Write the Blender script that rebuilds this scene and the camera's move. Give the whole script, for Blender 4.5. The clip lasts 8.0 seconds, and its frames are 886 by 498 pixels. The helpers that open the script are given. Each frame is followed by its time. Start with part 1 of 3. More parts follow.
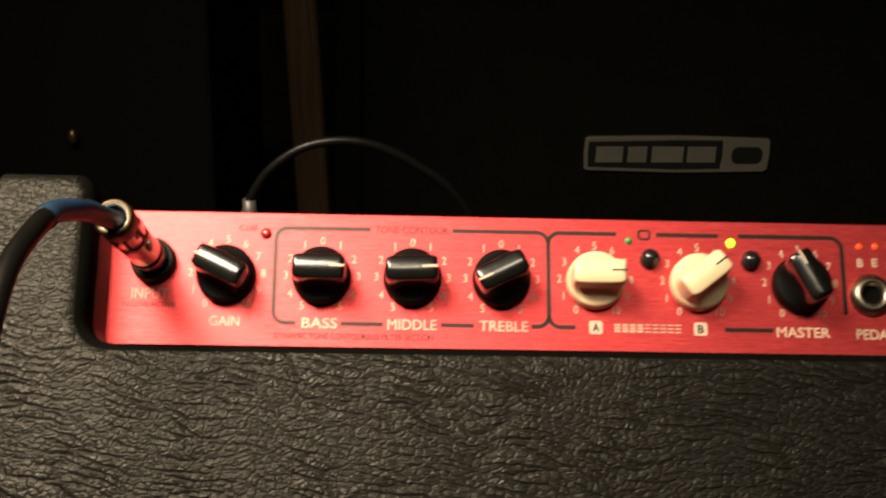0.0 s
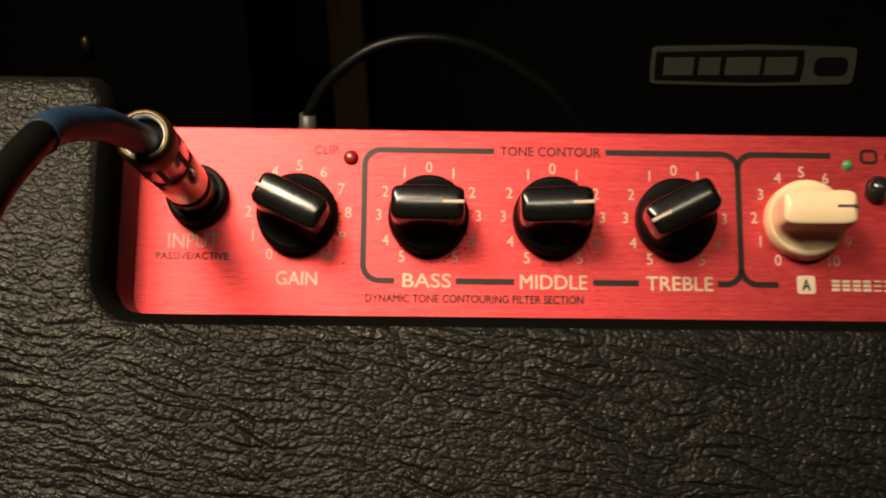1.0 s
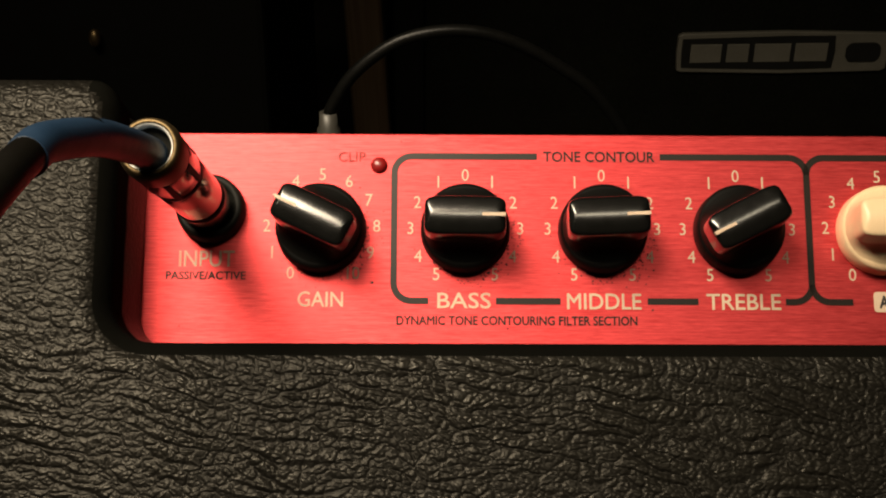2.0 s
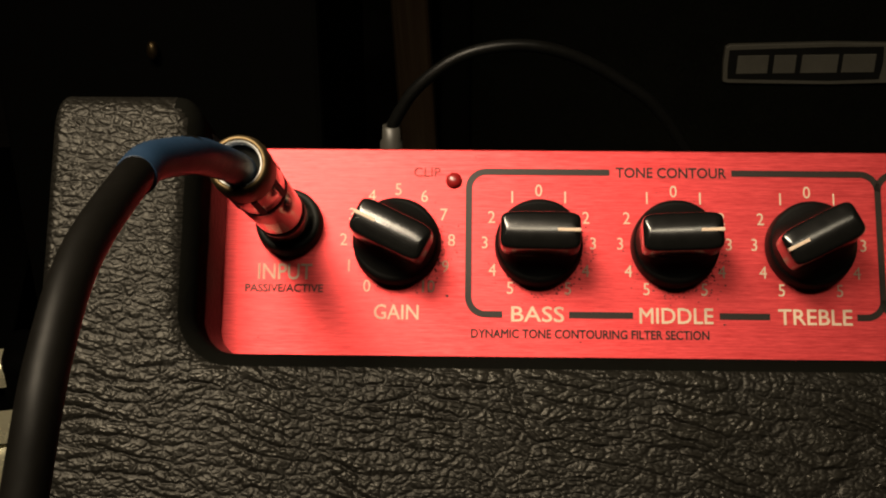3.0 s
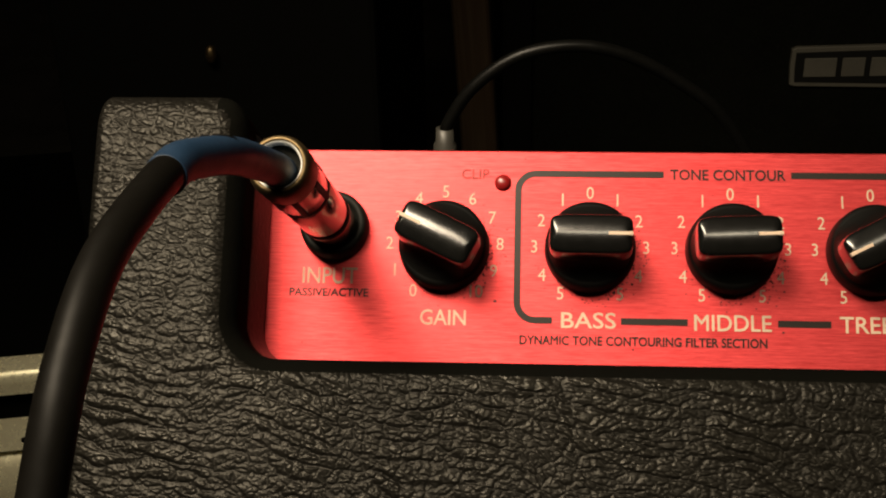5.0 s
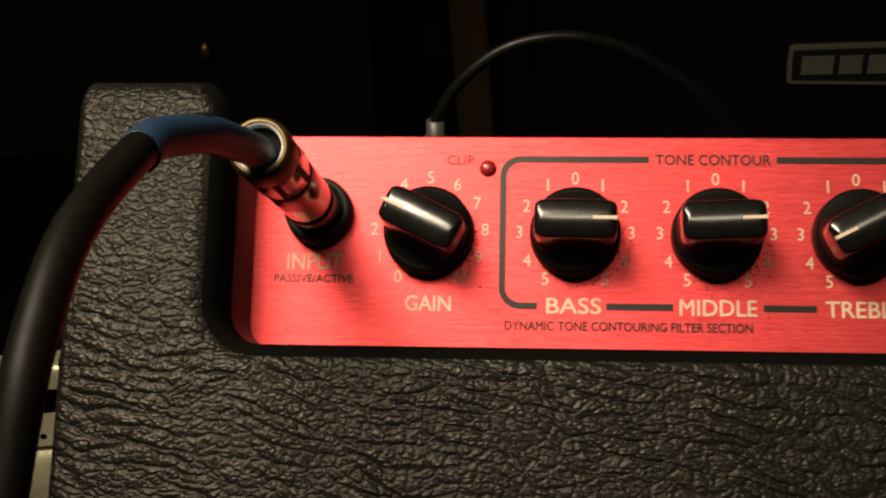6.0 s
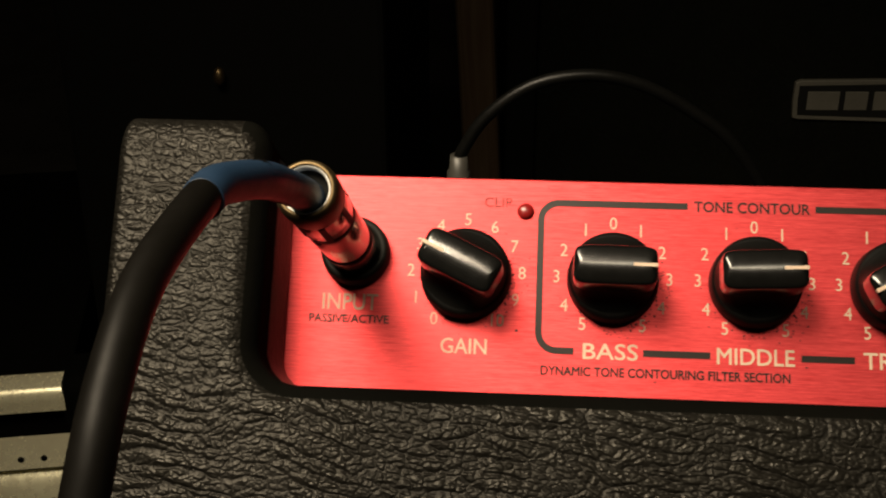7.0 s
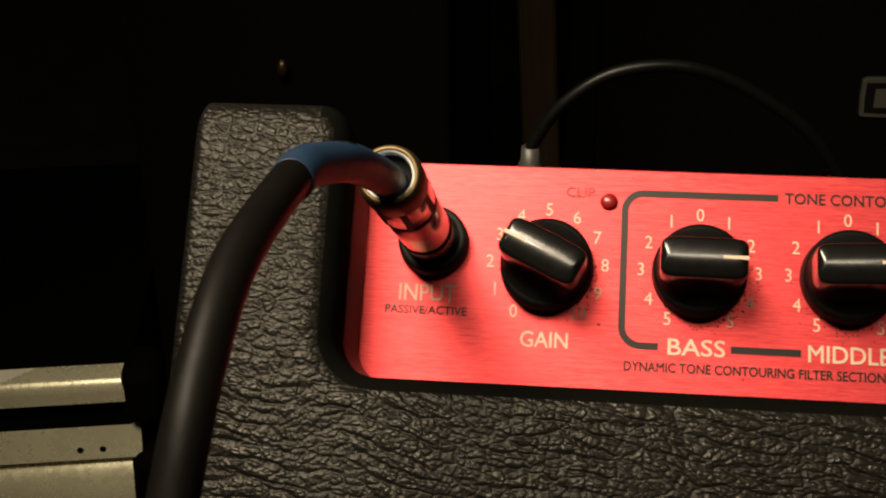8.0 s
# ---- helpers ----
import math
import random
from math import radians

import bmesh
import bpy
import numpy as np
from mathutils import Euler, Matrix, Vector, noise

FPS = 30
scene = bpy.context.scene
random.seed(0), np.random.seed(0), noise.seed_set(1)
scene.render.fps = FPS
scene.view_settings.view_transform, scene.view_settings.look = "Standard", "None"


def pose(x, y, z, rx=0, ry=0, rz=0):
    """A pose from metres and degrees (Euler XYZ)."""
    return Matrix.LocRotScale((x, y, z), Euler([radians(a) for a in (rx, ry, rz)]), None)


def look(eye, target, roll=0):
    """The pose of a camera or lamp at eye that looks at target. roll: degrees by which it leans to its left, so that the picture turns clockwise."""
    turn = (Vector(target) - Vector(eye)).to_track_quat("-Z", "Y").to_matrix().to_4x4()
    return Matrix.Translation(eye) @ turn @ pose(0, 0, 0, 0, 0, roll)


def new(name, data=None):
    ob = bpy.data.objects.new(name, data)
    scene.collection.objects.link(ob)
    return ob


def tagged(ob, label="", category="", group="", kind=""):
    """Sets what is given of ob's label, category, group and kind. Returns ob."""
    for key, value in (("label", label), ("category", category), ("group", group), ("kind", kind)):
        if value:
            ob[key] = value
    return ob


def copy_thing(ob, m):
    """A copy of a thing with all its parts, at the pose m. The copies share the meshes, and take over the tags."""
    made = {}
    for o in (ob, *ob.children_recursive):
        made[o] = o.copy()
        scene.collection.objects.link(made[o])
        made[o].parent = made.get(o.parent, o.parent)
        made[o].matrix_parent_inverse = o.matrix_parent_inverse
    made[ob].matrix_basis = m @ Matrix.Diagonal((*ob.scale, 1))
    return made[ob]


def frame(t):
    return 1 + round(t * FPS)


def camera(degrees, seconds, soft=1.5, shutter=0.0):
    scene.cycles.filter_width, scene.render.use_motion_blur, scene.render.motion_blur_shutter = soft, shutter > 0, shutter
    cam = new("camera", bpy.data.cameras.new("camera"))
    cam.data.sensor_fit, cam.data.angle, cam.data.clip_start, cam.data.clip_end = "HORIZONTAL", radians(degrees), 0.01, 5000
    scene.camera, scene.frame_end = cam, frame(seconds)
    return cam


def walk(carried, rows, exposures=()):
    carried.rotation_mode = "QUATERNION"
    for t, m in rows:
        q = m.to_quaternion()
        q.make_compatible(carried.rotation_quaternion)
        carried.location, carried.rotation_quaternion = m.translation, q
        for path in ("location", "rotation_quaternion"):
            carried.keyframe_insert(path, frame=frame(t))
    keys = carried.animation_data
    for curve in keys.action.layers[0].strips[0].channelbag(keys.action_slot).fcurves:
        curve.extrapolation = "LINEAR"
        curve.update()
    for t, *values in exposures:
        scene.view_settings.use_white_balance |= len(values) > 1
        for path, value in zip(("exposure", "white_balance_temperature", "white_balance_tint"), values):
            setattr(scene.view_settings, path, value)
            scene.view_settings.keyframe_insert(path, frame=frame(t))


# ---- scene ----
cam = camera(38.0, 8.0, soft=2.0, shutter=0.25)
ROWS = [
    (0, 0.0312, -0.3870, 0.6682, 65.15, -1.82, -1.40),
    (0.2, 0.0187, -0.3716, 0.6596, 64.29, -1.94, -1.22),
    (0.5, 0.0168, -0.3309, 0.6526, 62.94, -0.61, -1.75),
    (0.8, 0.0074, -0.2954, 0.6282, 61.82, -1.14, -1.11),
    (1, 0.0017, -0.2763, 0.6185, 61.63, -1.26, -0.86),
    (1.2, -0.0022, -0.2610, 0.6092, 61.32, -1.23, -0.54),
    (2.3, -0.0029, -0.2466, 0.6102, 61.06, -0.03, -0.23),
    (2.5, -0.0065, -0.2479, 0.6095, 61.29, 0.25, 0.16),
    (3, -0.0113, -0.2504, 0.6134, 61.43, 0.01, 1.11),
    (3.2, -0.0109, -0.2540, 0.6177, 61.36, 0.43, 1.30),
    (3.5, -0.0062, -0.2557, 0.6271, 61.96, 1.61, 1.25),
    (3.8, -0.0063, -0.2545, 0.6177, 61.93, 0.47, 2.33),
    (4, -0.0029, -0.2571, 0.6194, 62.09, 0.79, 2.54),
    (4.5, -0.0031, -0.2528, 0.6164, 62.23, 0.92, 3.21),
    (4.7, -0.0053, -0.2466, 0.6136, 61.78, 1.06, 3.51),
    (5.8, -0.0093, -0.2424, 0.6040, 61.66, 1.29, 3.88),
    (6, -0.0040, -0.2450, 0.6057, 61.85, 1.37, 3.74),
    (6.2, 0.0006, -0.2481, 0.6099, 62.10, 1.97, 3.30),
    (6.5, 0.0015, -0.2481, 0.6112, 62.43, 1.16, 3.33),
    (6.8, -0.0071, -0.2446, 0.6108, 62.62, 0.73, 3.30),
    (7, -0.0141, -0.2425, 0.6092, 62.84, 0.14, 3.99),
    (7.2, -0.0181, -0.2398, 0.6070, 62.75, 0.37, 4.39),
    (7.5, -0.0258, -0.2388, 0.6066, 62.88, -0.15, 5.77),
    (7.8, -0.0256, -0.2384, 0.6066, 62.55, 0.30, 6.19),
    (8, -0.0208, -0.2368, 0.6041, 62.77, 0.62, 6.31),
]
walk(cam, [(t, pose(x, y, z, rx, ry, rz)) for t, x, y, z, rx, ry, rz in ROWS], exposures=[(0.0, 1.0), (0.5, 0.55), (1.0, 0.25), (2.3, 0.2), (7.2, 0.2), (8.0, 0.3)])

# The amplifier's panel leans back 40 degrees; its lettering line is the origin of the amplifier's frame.
LEAN_BACK, PANEL_Z = 40.0, 0.46
AMP = pose(0, 0, PANEL_Z, -LEAN_BACK, 0, 0)

# ---- light ----
world = bpy.data.worlds.new("world")
scene.world = world
world.use_nodes = True
world.node_tree.nodes["Background"].inputs[0].default_value = (1.0, 0.78, 0.5, 1)
world.node_tree.nodes["Background"].inputs[1].default_value = 0.0001

lamp_data = bpy.data.lights.new("desk_lamp_light", "AREA")
lamp_data.shape = "RECTANGLE"
lamp_data.size = 0.34
lamp_data.size_y = 0.13
lamp_data.energy = 1.42
lamp_data.spread = radians(84)
lamp_data.color = (1.0, 0.83, 0.60)
lamp = new("desk_lamp_light", lamp_data)
lamp.matrix_world = look(AMP @ Vector((-0.205, -0.395, 0.252)), AMP @ Vector((-0.04, 0.0, 0.030)))


room_data = bpy.data.lights.new("room_light", "AREA")
room_data.shape = "RECTANGLE"
room_data.size = 0.65
room_data.size_y = 0.16
room_data.energy = 5.5
room_data.color = (1.0, 0.86, 0.62)
room_lamp = new("room_light", room_data)
room_lamp.matrix_world = look((0.10, -1.18, 2.12), (0.0, 0.1, 0.45))

# ---- materials ----
def nodes_of(name):
    m = bpy.data.materials.new(name)
    m.use_nodes = True
    t = m.node_tree
    return m, t, t.nodes["Principled BSDF"]


def add(t, kind, **values):
    n = t.nodes.new(kind)
    for key, value in values.items():
        n.inputs[key].default_value = value
    return n


def ramp(t, source, stops):
    r = t.nodes.new("ShaderNodeValToRGB")
    while len(r.color_ramp.elements) < len(stops):
        r.color_ramp.elements.new(0.5)
    for e, (p, c) in zip(r.color_ramp.elements, stops):
        e.position, e.color = p, (*c, 1) if len(c) == 3 else c
    t.links.new(source, r.inputs[0])
    return r.outputs[0]


def mapped(t, scale, loc=(0, 0, 0)):
    c = t.nodes.new("ShaderNodeTexCoord")
    m = t.nodes.new("ShaderNodeMapping")
    m.inputs["Scale"].default_value = scale
    m.inputs["Location"].default_value = loc
    t.links.new(c.outputs["Object"], m.inputs[0])
    return m.outputs[0]


def math_node(t, op, a, b):
    n = t.nodes.new("ShaderNodeMath")
    n.operation = op
    for i, v in enumerate((a, b)):
        if isinstance(v, (int, float)):
            n.inputs[i].default_value = v
        else:
            t.links.new(v, n.inputs[i])
    return n.outputs[0]


def plain(name, colour, rough=0.5, metal=0.0, spec=0.5, grain=(900.0, 0.08), bump=0.0, spots=0.15):
    """A surface with a fine grain and larger patches of wear in colour and gloss."""
    m, t, b = nodes_of(name)
    at = mapped(t, (1, 1, 1))
    fine = add(t, "ShaderNodeTexNoise", Scale=grain[0], Detail=4.0)
    wide = add(t, "ShaderNodeTexNoise", Scale=grain[0] * 0.06, Detail=5.0, Roughness=0.65)
    t.links.new(at, fine.inputs["Vector"])
    t.links.new(at, wide.inputs["Vector"])
    both = math_node(t, "ADD", math_node(t, "MULTIPLY", fine.outputs[0], 0.4), math_node(t, "MULTIPLY", wide.outputs[0], 0.6))
    lo = tuple(c * (1 - spots) for c in colour)
    hi = tuple(min(1.0, c * (1 + spots)) for c in colour)
    t.links.new(ramp(t, both, [(0.3, lo), (0.7, hi)]), b.inputs["Base Color"])
    r = ramp(t, both, [(0.3, (max(0.02, rough - grain[1]),) * 3), (0.7, (min(1, rough + grain[1]),) * 3)])
    t.links.new(r, b.inputs["Roughness"])
    b.inputs["Metallic"].default_value = metal
    b.inputs["Specular IOR Level"].default_value = spec
    if bump:
        n = add(t, "ShaderNodeBump", Strength=1.0, Distance=bump)
        t.links.new(fine.outputs[0], n.inputs["Height"])
        t.links.new(n.outputs[0], b.inputs["Normal"])
    return m


def vinyl_material():
    """Dark grained vinyl: long flowing folds, pillowed cells between cracks, fine pebbles."""
    m, t, b = nodes_of("grained_vinyl")
    c = t.nodes.new("ShaderNodeTexCoord")
    split = t.nodes.new("ShaderNodeSeparateXYZ")
    flat = t.nodes.new("ShaderNodeCombineXYZ")
    t.links.new(c.outputs["Object"], split.inputs[0])
    t.links.new(split.outputs["X"], flat.inputs["X"])
    t.links.new(split.outputs["Z"], flat.inputs["Y"])
    at = flat.outputs[0]

    def noise_of(scale, detail, vector):
        v = add(t, "ShaderNodeTexNoise", Scale=scale, Detail=detail)
        t.links.new(vector, v.inputs["Vector"])
        return v

    def bent(vector, scale, amount):
        mix = t.nodes.new("ShaderNodeVectorMath")
        mix.operation = "MULTIPLY_ADD"
        t.links.new(noise_of(scale, 2.0, at).outputs["Color"], mix.inputs[0])
        mix.inputs[1].default_value = (amount, amount, 0)
        t.links.new(vector, mix.inputs[2])
        return mix.outputs[0]

    def turned(vector, degrees, stretch):
        mp = t.nodes.new("ShaderNodeMapping")
        mp.vector_type = "TEXTURE"
        mp.inputs["Rotation"].default_value = (0, 0, radians(degrees))
        mp.inputs["Scale"].default_value = (*stretch, 1)
        t.links.new(vector, mp.inputs[0])
        return mp.outputs[0]

    def smooth(value, lo, hi, to_lo=0.0, to_hi=1.0):
        r = t.nodes.new("ShaderNodeMapRange")
        r.interpolation_type = "SMOOTHSTEP"
        r.inputs["From Min"].default_value, r.inputs["From Max"].default_value = lo, hi
        r.inputs["To Min"].default_value, r.inputs["To Max"].default_value = to_lo, to_hi
        t.links.new(value, r.inputs["Value"])
        return r.outputs[0]

    def cells(scale, vector, width):
        v = add(t, "ShaderNodeTexVoronoi", Scale=scale)
        v.voronoi_dimensions, v.feature = "2D", "DISTANCE_TO_EDGE"
        t.links.new(vector, v.inputs["Vector"])
        return smooth(v.outputs["Distance"], 0.0, width)

    flow = bent(at, 12.0, 0.034)
    folds = cells(300.0, turned(bent(flow, 80.0, 0.0060), -13.0, (6.5, 1.0)), 0.26)
    plates = cells(500.0, turned(bent(flow, 170.0, 0.0026), -7.0, (1.6, 1.0)), 0.28)
    pebbles = cells(950.0, turned(bent(at, 400.0, 0.0008), -4.0, (1.35, 1.0)), 0.40)
    grain = noise_of(1900.0, 3.0, at).outputs[0]
    swell = noise_of(150.0, 1.0, at).outputs[0]
    strong = smooth(noise_of(38.0, 1.0, at).outputs[0], 0.35, 0.65, 0.35, 1.2)
    # The long folds run along the broad front; the narrow cheeks keep the small grain.
    broad = smooth(split.outputs["Z"], -0.022, 0.010, 1.0, 0.28)
    height = math_node(t, "MULTIPLY", math_node(t, "MULTIPLY", folds, math_node(t, "MULTIPLY", strong, broad)), 0.85)
    for layer, amount in ((plates, 0.34), (pebbles, 0.17), (grain, 0.04), (swell, 0.35)):
        height = math_node(t, "ADD", height, math_node(t, "MULTIPLY", layer, amount))
    n = add(t, "ShaderNodeBump", Strength=1.0, Distance=0.00042)
    t.links.new(height, n.inputs["Height"])
    t.links.new(n.outputs[0], b.inputs["Normal"])
    low = math_node(t, "MULTIPLY", height, 0.5)
    t.links.new(ramp(t, low, [(0.3, (0.005, 0.0046, 0.0038)), (0.75, (0.0080, 0.0074, 0.0060))]), b.inputs["Base Color"])
    t.links.new(ramp(t, low, [(0.25, (0.42,) * 3), (0.75, (0.30,) * 3)]), b.inputs["Roughness"])
    b.inputs["Specular IOR Level"].default_value = 0.148
    b.inputs["Specular Tint"].default_value = (1.0, 0.96, 0.87, 1)
    return m


def brushed_red():
    """Red anodised aluminium, brushed along its length."""
    m, t, b = nodes_of("brushed_red_aluminium")
    at = mapped(t, (220, 1, 4200))
    strokes = add(t, "ShaderNodeTexNoise", Scale=1.0, Detail=5.0, Roughness=0.7)
    t.links.new(at, strokes.inputs["Vector"])
    at2 = mapped(t, (45, 1, 1700), (3, 0, 1))
    broad = add(t, "ShaderNodeTexNoise", Scale=1.0, Detail=3.0)
    t.links.new(at2, broad.inputs["Vector"])
    both = math_node(t, "ADD", math_node(t, "MULTIPLY", strokes.outputs[0], 0.72), math_node(t, "MULTIPLY", broad.outputs[0], 0.28))
    t.links.new(ramp(t, both, [(0.37, (0.44, 0.030, 0.034)), (0.63, (0.76, 0.070, 0.077))]), b.inputs["Base Color"])
    t.links.new(ramp(t, both, [(0.32, (0.46,) * 3), (0.68, (0.60,) * 3)]), b.inputs["Roughness"])
    n = add(t, "ShaderNodeBump", Strength=0.8, Distance=0.00005)
    t.links.new(strokes.outputs[0], n.inputs["Height"])
    t.links.new(n.outputs[0], b.inputs["Normal"])
    b.inputs["Metallic"].default_value = 1.0
    across = t.nodes.new("ShaderNodeCombineXYZ")
    across.inputs["Z"].default_value = 1.0
    to_world = t.nodes.new("ShaderNodeVectorTransform")
    to_world.vector_type, to_world.convert_from, to_world.convert_to = "VECTOR", "OBJECT", "WORLD"
    t.links.new(across.outputs[0], to_world.inputs[0])
    t.links.new(to_world.outputs[0], b.inputs["Tangent"])
    b.inputs["Anisotropic"].default_value = 0.4
    t.links.new(ramp(t, both, [(0.38, (0.10,) * 3), (0.60, (0.48,) * 3)]), b.inputs["Coat Weight"])
    b.inputs["Coat Roughness"].default_value = 0.46
    return m


def wood_material():
    m, t, b = nodes_of("pale_wood")
    at = mapped(t, (60, 60, 3))
    n = add(t, "ShaderNodeTexNoise", Scale=3.0, Detail=6.0, Distortion=0.8)
    t.links.new(at, n.inputs["Vector"])
    t.links.new(ramp(t, n.outputs[0], [(0.3, (0.055, 0.030, 0.014)), (0.7, (0.085, 0.056, 0.030))]), b.inputs["Base Color"])
    b.inputs["Roughness"].default_value = 0.5
    return m


def cloth_material():
    m, t, b = nodes_of("grille_cloth")
    at = mapped(t, (1, 1, 1))
    w1 = add(t, "ShaderNodeTexVoronoi", Scale=420.0)
    n1 = add(t, "ShaderNodeTexNoise", Scale=30.0, Detail=3.0)
    t.links.new(at, w1.inputs["Vector"])
    t.links.new(at, n1.inputs["Vector"])
    f = math_node(t, "ADD", math_node(t, "MULTIPLY", w1.outputs[0], 0.5), math_node(t, "MULTIPLY", n1.outputs[0], 0.5))
    t.links.new(ramp(t, f, [(0.25, (0.003, 0.0032, 0.0022)), (0.7, (0.007, 0.0074, 0.005))]), b.inputs["Base Color"])
    b.inputs["Roughness"].default_value = 0.9
    b.inputs["Specular IOR Level"].default_value = 0.1
    bp = add(t, "ShaderNodeBump", Strength=0.6, Distance=0.0006)
    t.links.new(w1.outputs[0], bp.inputs["Height"])
    t.links.new(bp.outputs[0], b.inputs["Normal"])
    return m


def glow(name, colour, strength):
    m, t, b = nodes_of(name)
    b.inputs["Base Color"].default_value = (*colour, 1)
    b.inputs["Emission Color"].default_value = (*colour, 1)
    b.inputs["Emission Strength"].default_value = strength
    b.inputs["Roughness"].default_value = 0.25
    return m


VINYL = vinyl_material()
RED = brushed_red()
WOOD = wood_material()
CLOTH = cloth_material()
BLACK_PLASTIC = plain("black_knob_plastic", (0.0035, 0.0035, 0.0032), 0.19, spec=0.66, grain=(700.0, 0.03), bump=0.00001)
CREAM_PLASTIC = plain("cream_knob_plastic", (0.64, 0.48, 0.30), 0.38, grain=(500.0, 0.06), spots=0.06)
BUTTON_PLASTIC = plain("black_button_plastic", (0.01, 0.01, 0.01), 0.16, grain=(600.0, 0.04))
COLLAR_PLASTIC = plain("black_collar_plastic", (0.006, 0.006, 0.005), 0.55, spec=0.15, grain=(600.0, 0.06))
RECESS_SHADE = plain("recess_shade_black", (0.0025, 0.0025, 0.002), 0.9, spec=0.01, grain=(500.0, 0.08), bump=0.0001)
WHITE_INK = plain("white_ink", (0.46, 0.345, 0.255), 0.6, grain=(1500.0, 0.05), spots=0.12)
GREY_INK = plain("dark_grey_ink", (0.011, 0.0075, 0.0055), 0.36, spec=0.22, grain=(1500.0, 0.08), spots=0.25)
BLACK_INK = plain("black_ink", (0.02, 0.016, 0.014), 0.5, grain=(1500.0, 0.05))
CHROME = plain("plug_nickel", (0.60, 0.56, 0.49), 0.2, metal=1.0, grain=(400.0, 0.03), spots=0.08)
BRASS = plain("plug_brass_ring", (0.11, 0.078, 0.04), 0.48, metal=1.0, grain=(500.0, 0.06), spots=0.15)
EDGE_HIGHLIGHT = plain("plug_edge_highlight", (0.92, 0.91, 0.86), 0.4, metal=0.15, grain=(500.0, 0.05), spots=0.06)
RED_INK = plain("dull_red_ink", (0.17, 0.028, 0.026), 0.55, spec=0.25, grain=(1500.0, 0.08), spots=0.25)
BLUE_SLEEVE = plain("blue_shrink_sleeve", (0.0065, 0.019, 0.042), 0.5, spec=0.3, grain=(350.0, 0.1), bump=0.00006)
RUBBER = plain("black_cable_rubber", (0.0028, 0.0025, 0.002), 0.46, spec=0.085, grain=(500.0, 0.08), bump=0.00005)
THIN_JACKET = plain("black_thin_jacket", (0.0025, 0.0025, 0.0022), 0.38, spec=0.16, grain=(500.0, 0.08))
SKIRT_PLASTIC = plain("matt_black_skirt", (0.0025, 0.0025, 0.0023), 0.6, spec=0.07, grain=(700.0, 0.06))
FOLDED_VINYL = plain("folded_vinyl", (0.006, 0.005, 0.0045), 0.48, spec=0.4, grain=(900.0, 0.08), bump=0.0002)
PAPER = plain("pale_paper", (0.86, 0.82, 0.68), 0.75, spec=0.3, grain=(600.0, 0.06), spots=0.1)
GREY_PLASTIC = plain("grey_strain_relief", (0.035, 0.033, 0.028), 0.45, grain=(600.0, 0.08))
DARK_STEEL = plain("dark_jack_steel", (0.30, 0.26, 0.20), 0.32, metal=1.0, grain=(500.0, 0.08))
HOLE_BLACK = plain("socket_black", (0.003, 0.003, 0.003), 0.9, spec=0.02)
ALUMINIUM = plain("worn_aluminium", (0.96, 0.87, 0.61), 0.27, metal=0.46, grain=(220.0, 0.1), spots=0.12)
BLACK_LAMINATE = plain("black_laminate", (0.0022, 0.0022, 0.0019), 0.85, spec=0.035, grain=(300.0, 0.1), bump=0.0001)
TOLEX = plain("black_tolex", (0.0035, 0.0035, 0.003), 0.85, spec=0.12, grain=(500.0, 0.1), bump=0.0003)
BADGE_SILVER = plain("badge_silver", (0.17, 0.16, 0.132), 0.5, metal=0.2, grain=(500.0, 0.08))
BADGE_BLACK = plain("badge_black", (0.012, 0.012, 0.011), 0.4)
CARPET = plain("dark_carpet", (0.030, 0.026, 0.022), 0.95, spec=0.1, grain=(260.0, 0.03), bump=0.002, spots=0.4)
PAINT = plain("dark_wall_paint", (0.004, 0.0035, 0.0027), 0.9, spec=0.08, grain=(160.0, 0.04), bump=0.0003)
LED_RED = plain("dark_red_led", (0.16, 0.006, 0.006), 0.3, grain=(800.0, 0.02))
LED_GREEN = glow("dim_green_led", (0.03, 0.17, 0.045), 0.25)
LED_LIT = glow("lit_green_led", (0.26, 0.66, 0.02), 1.5)
LED_ORANGE = glow("dim_orange_led", (0.60, 0.05, 0.01), 0.35)


# ---- mesh helpers ----
def part(name, bm, material, parent, label="", smooth=False):
    """Links a bmesh as one mesh object under a thing or a part."""
    me = bpy.data.meshes.new(name)
    bm.normal_update()
    bm.to_mesh(me)
    bm.free()
    me.materials.append(material)
    if smooth:
        for p in me.polygons:
            p.use_smooth = True
    ob = new(name, me)
    ob.parent = parent
    if label:
        tagged(ob, label)
    return ob


def soften(bm, width, segments=3, angle=30):
    edges = [e for e in bm.edges if len(e.link_faces) == 2 and e.calc_face_angle() > radians(angle)]
    bmesh.ops.bevel(bm, geom=edges, offset=width, segments=segments, profile=0.5, affect="EDGES", clamp_overlap=True)


def box(lo, hi, bevel=0.0, segments=2):
    bm = bmesh.new()
    size = [b - a for a, b in zip(lo, hi)]
    mid = [(a + b) / 2 for a, b in zip(lo, hi)]
    bmesh.ops.create_cube(bm, size=1, matrix=Matrix.Translation(mid) @ Matrix.Diagonal((*size, 1)))
    if bevel:
        soften(bm, bevel, segments)
    return bm


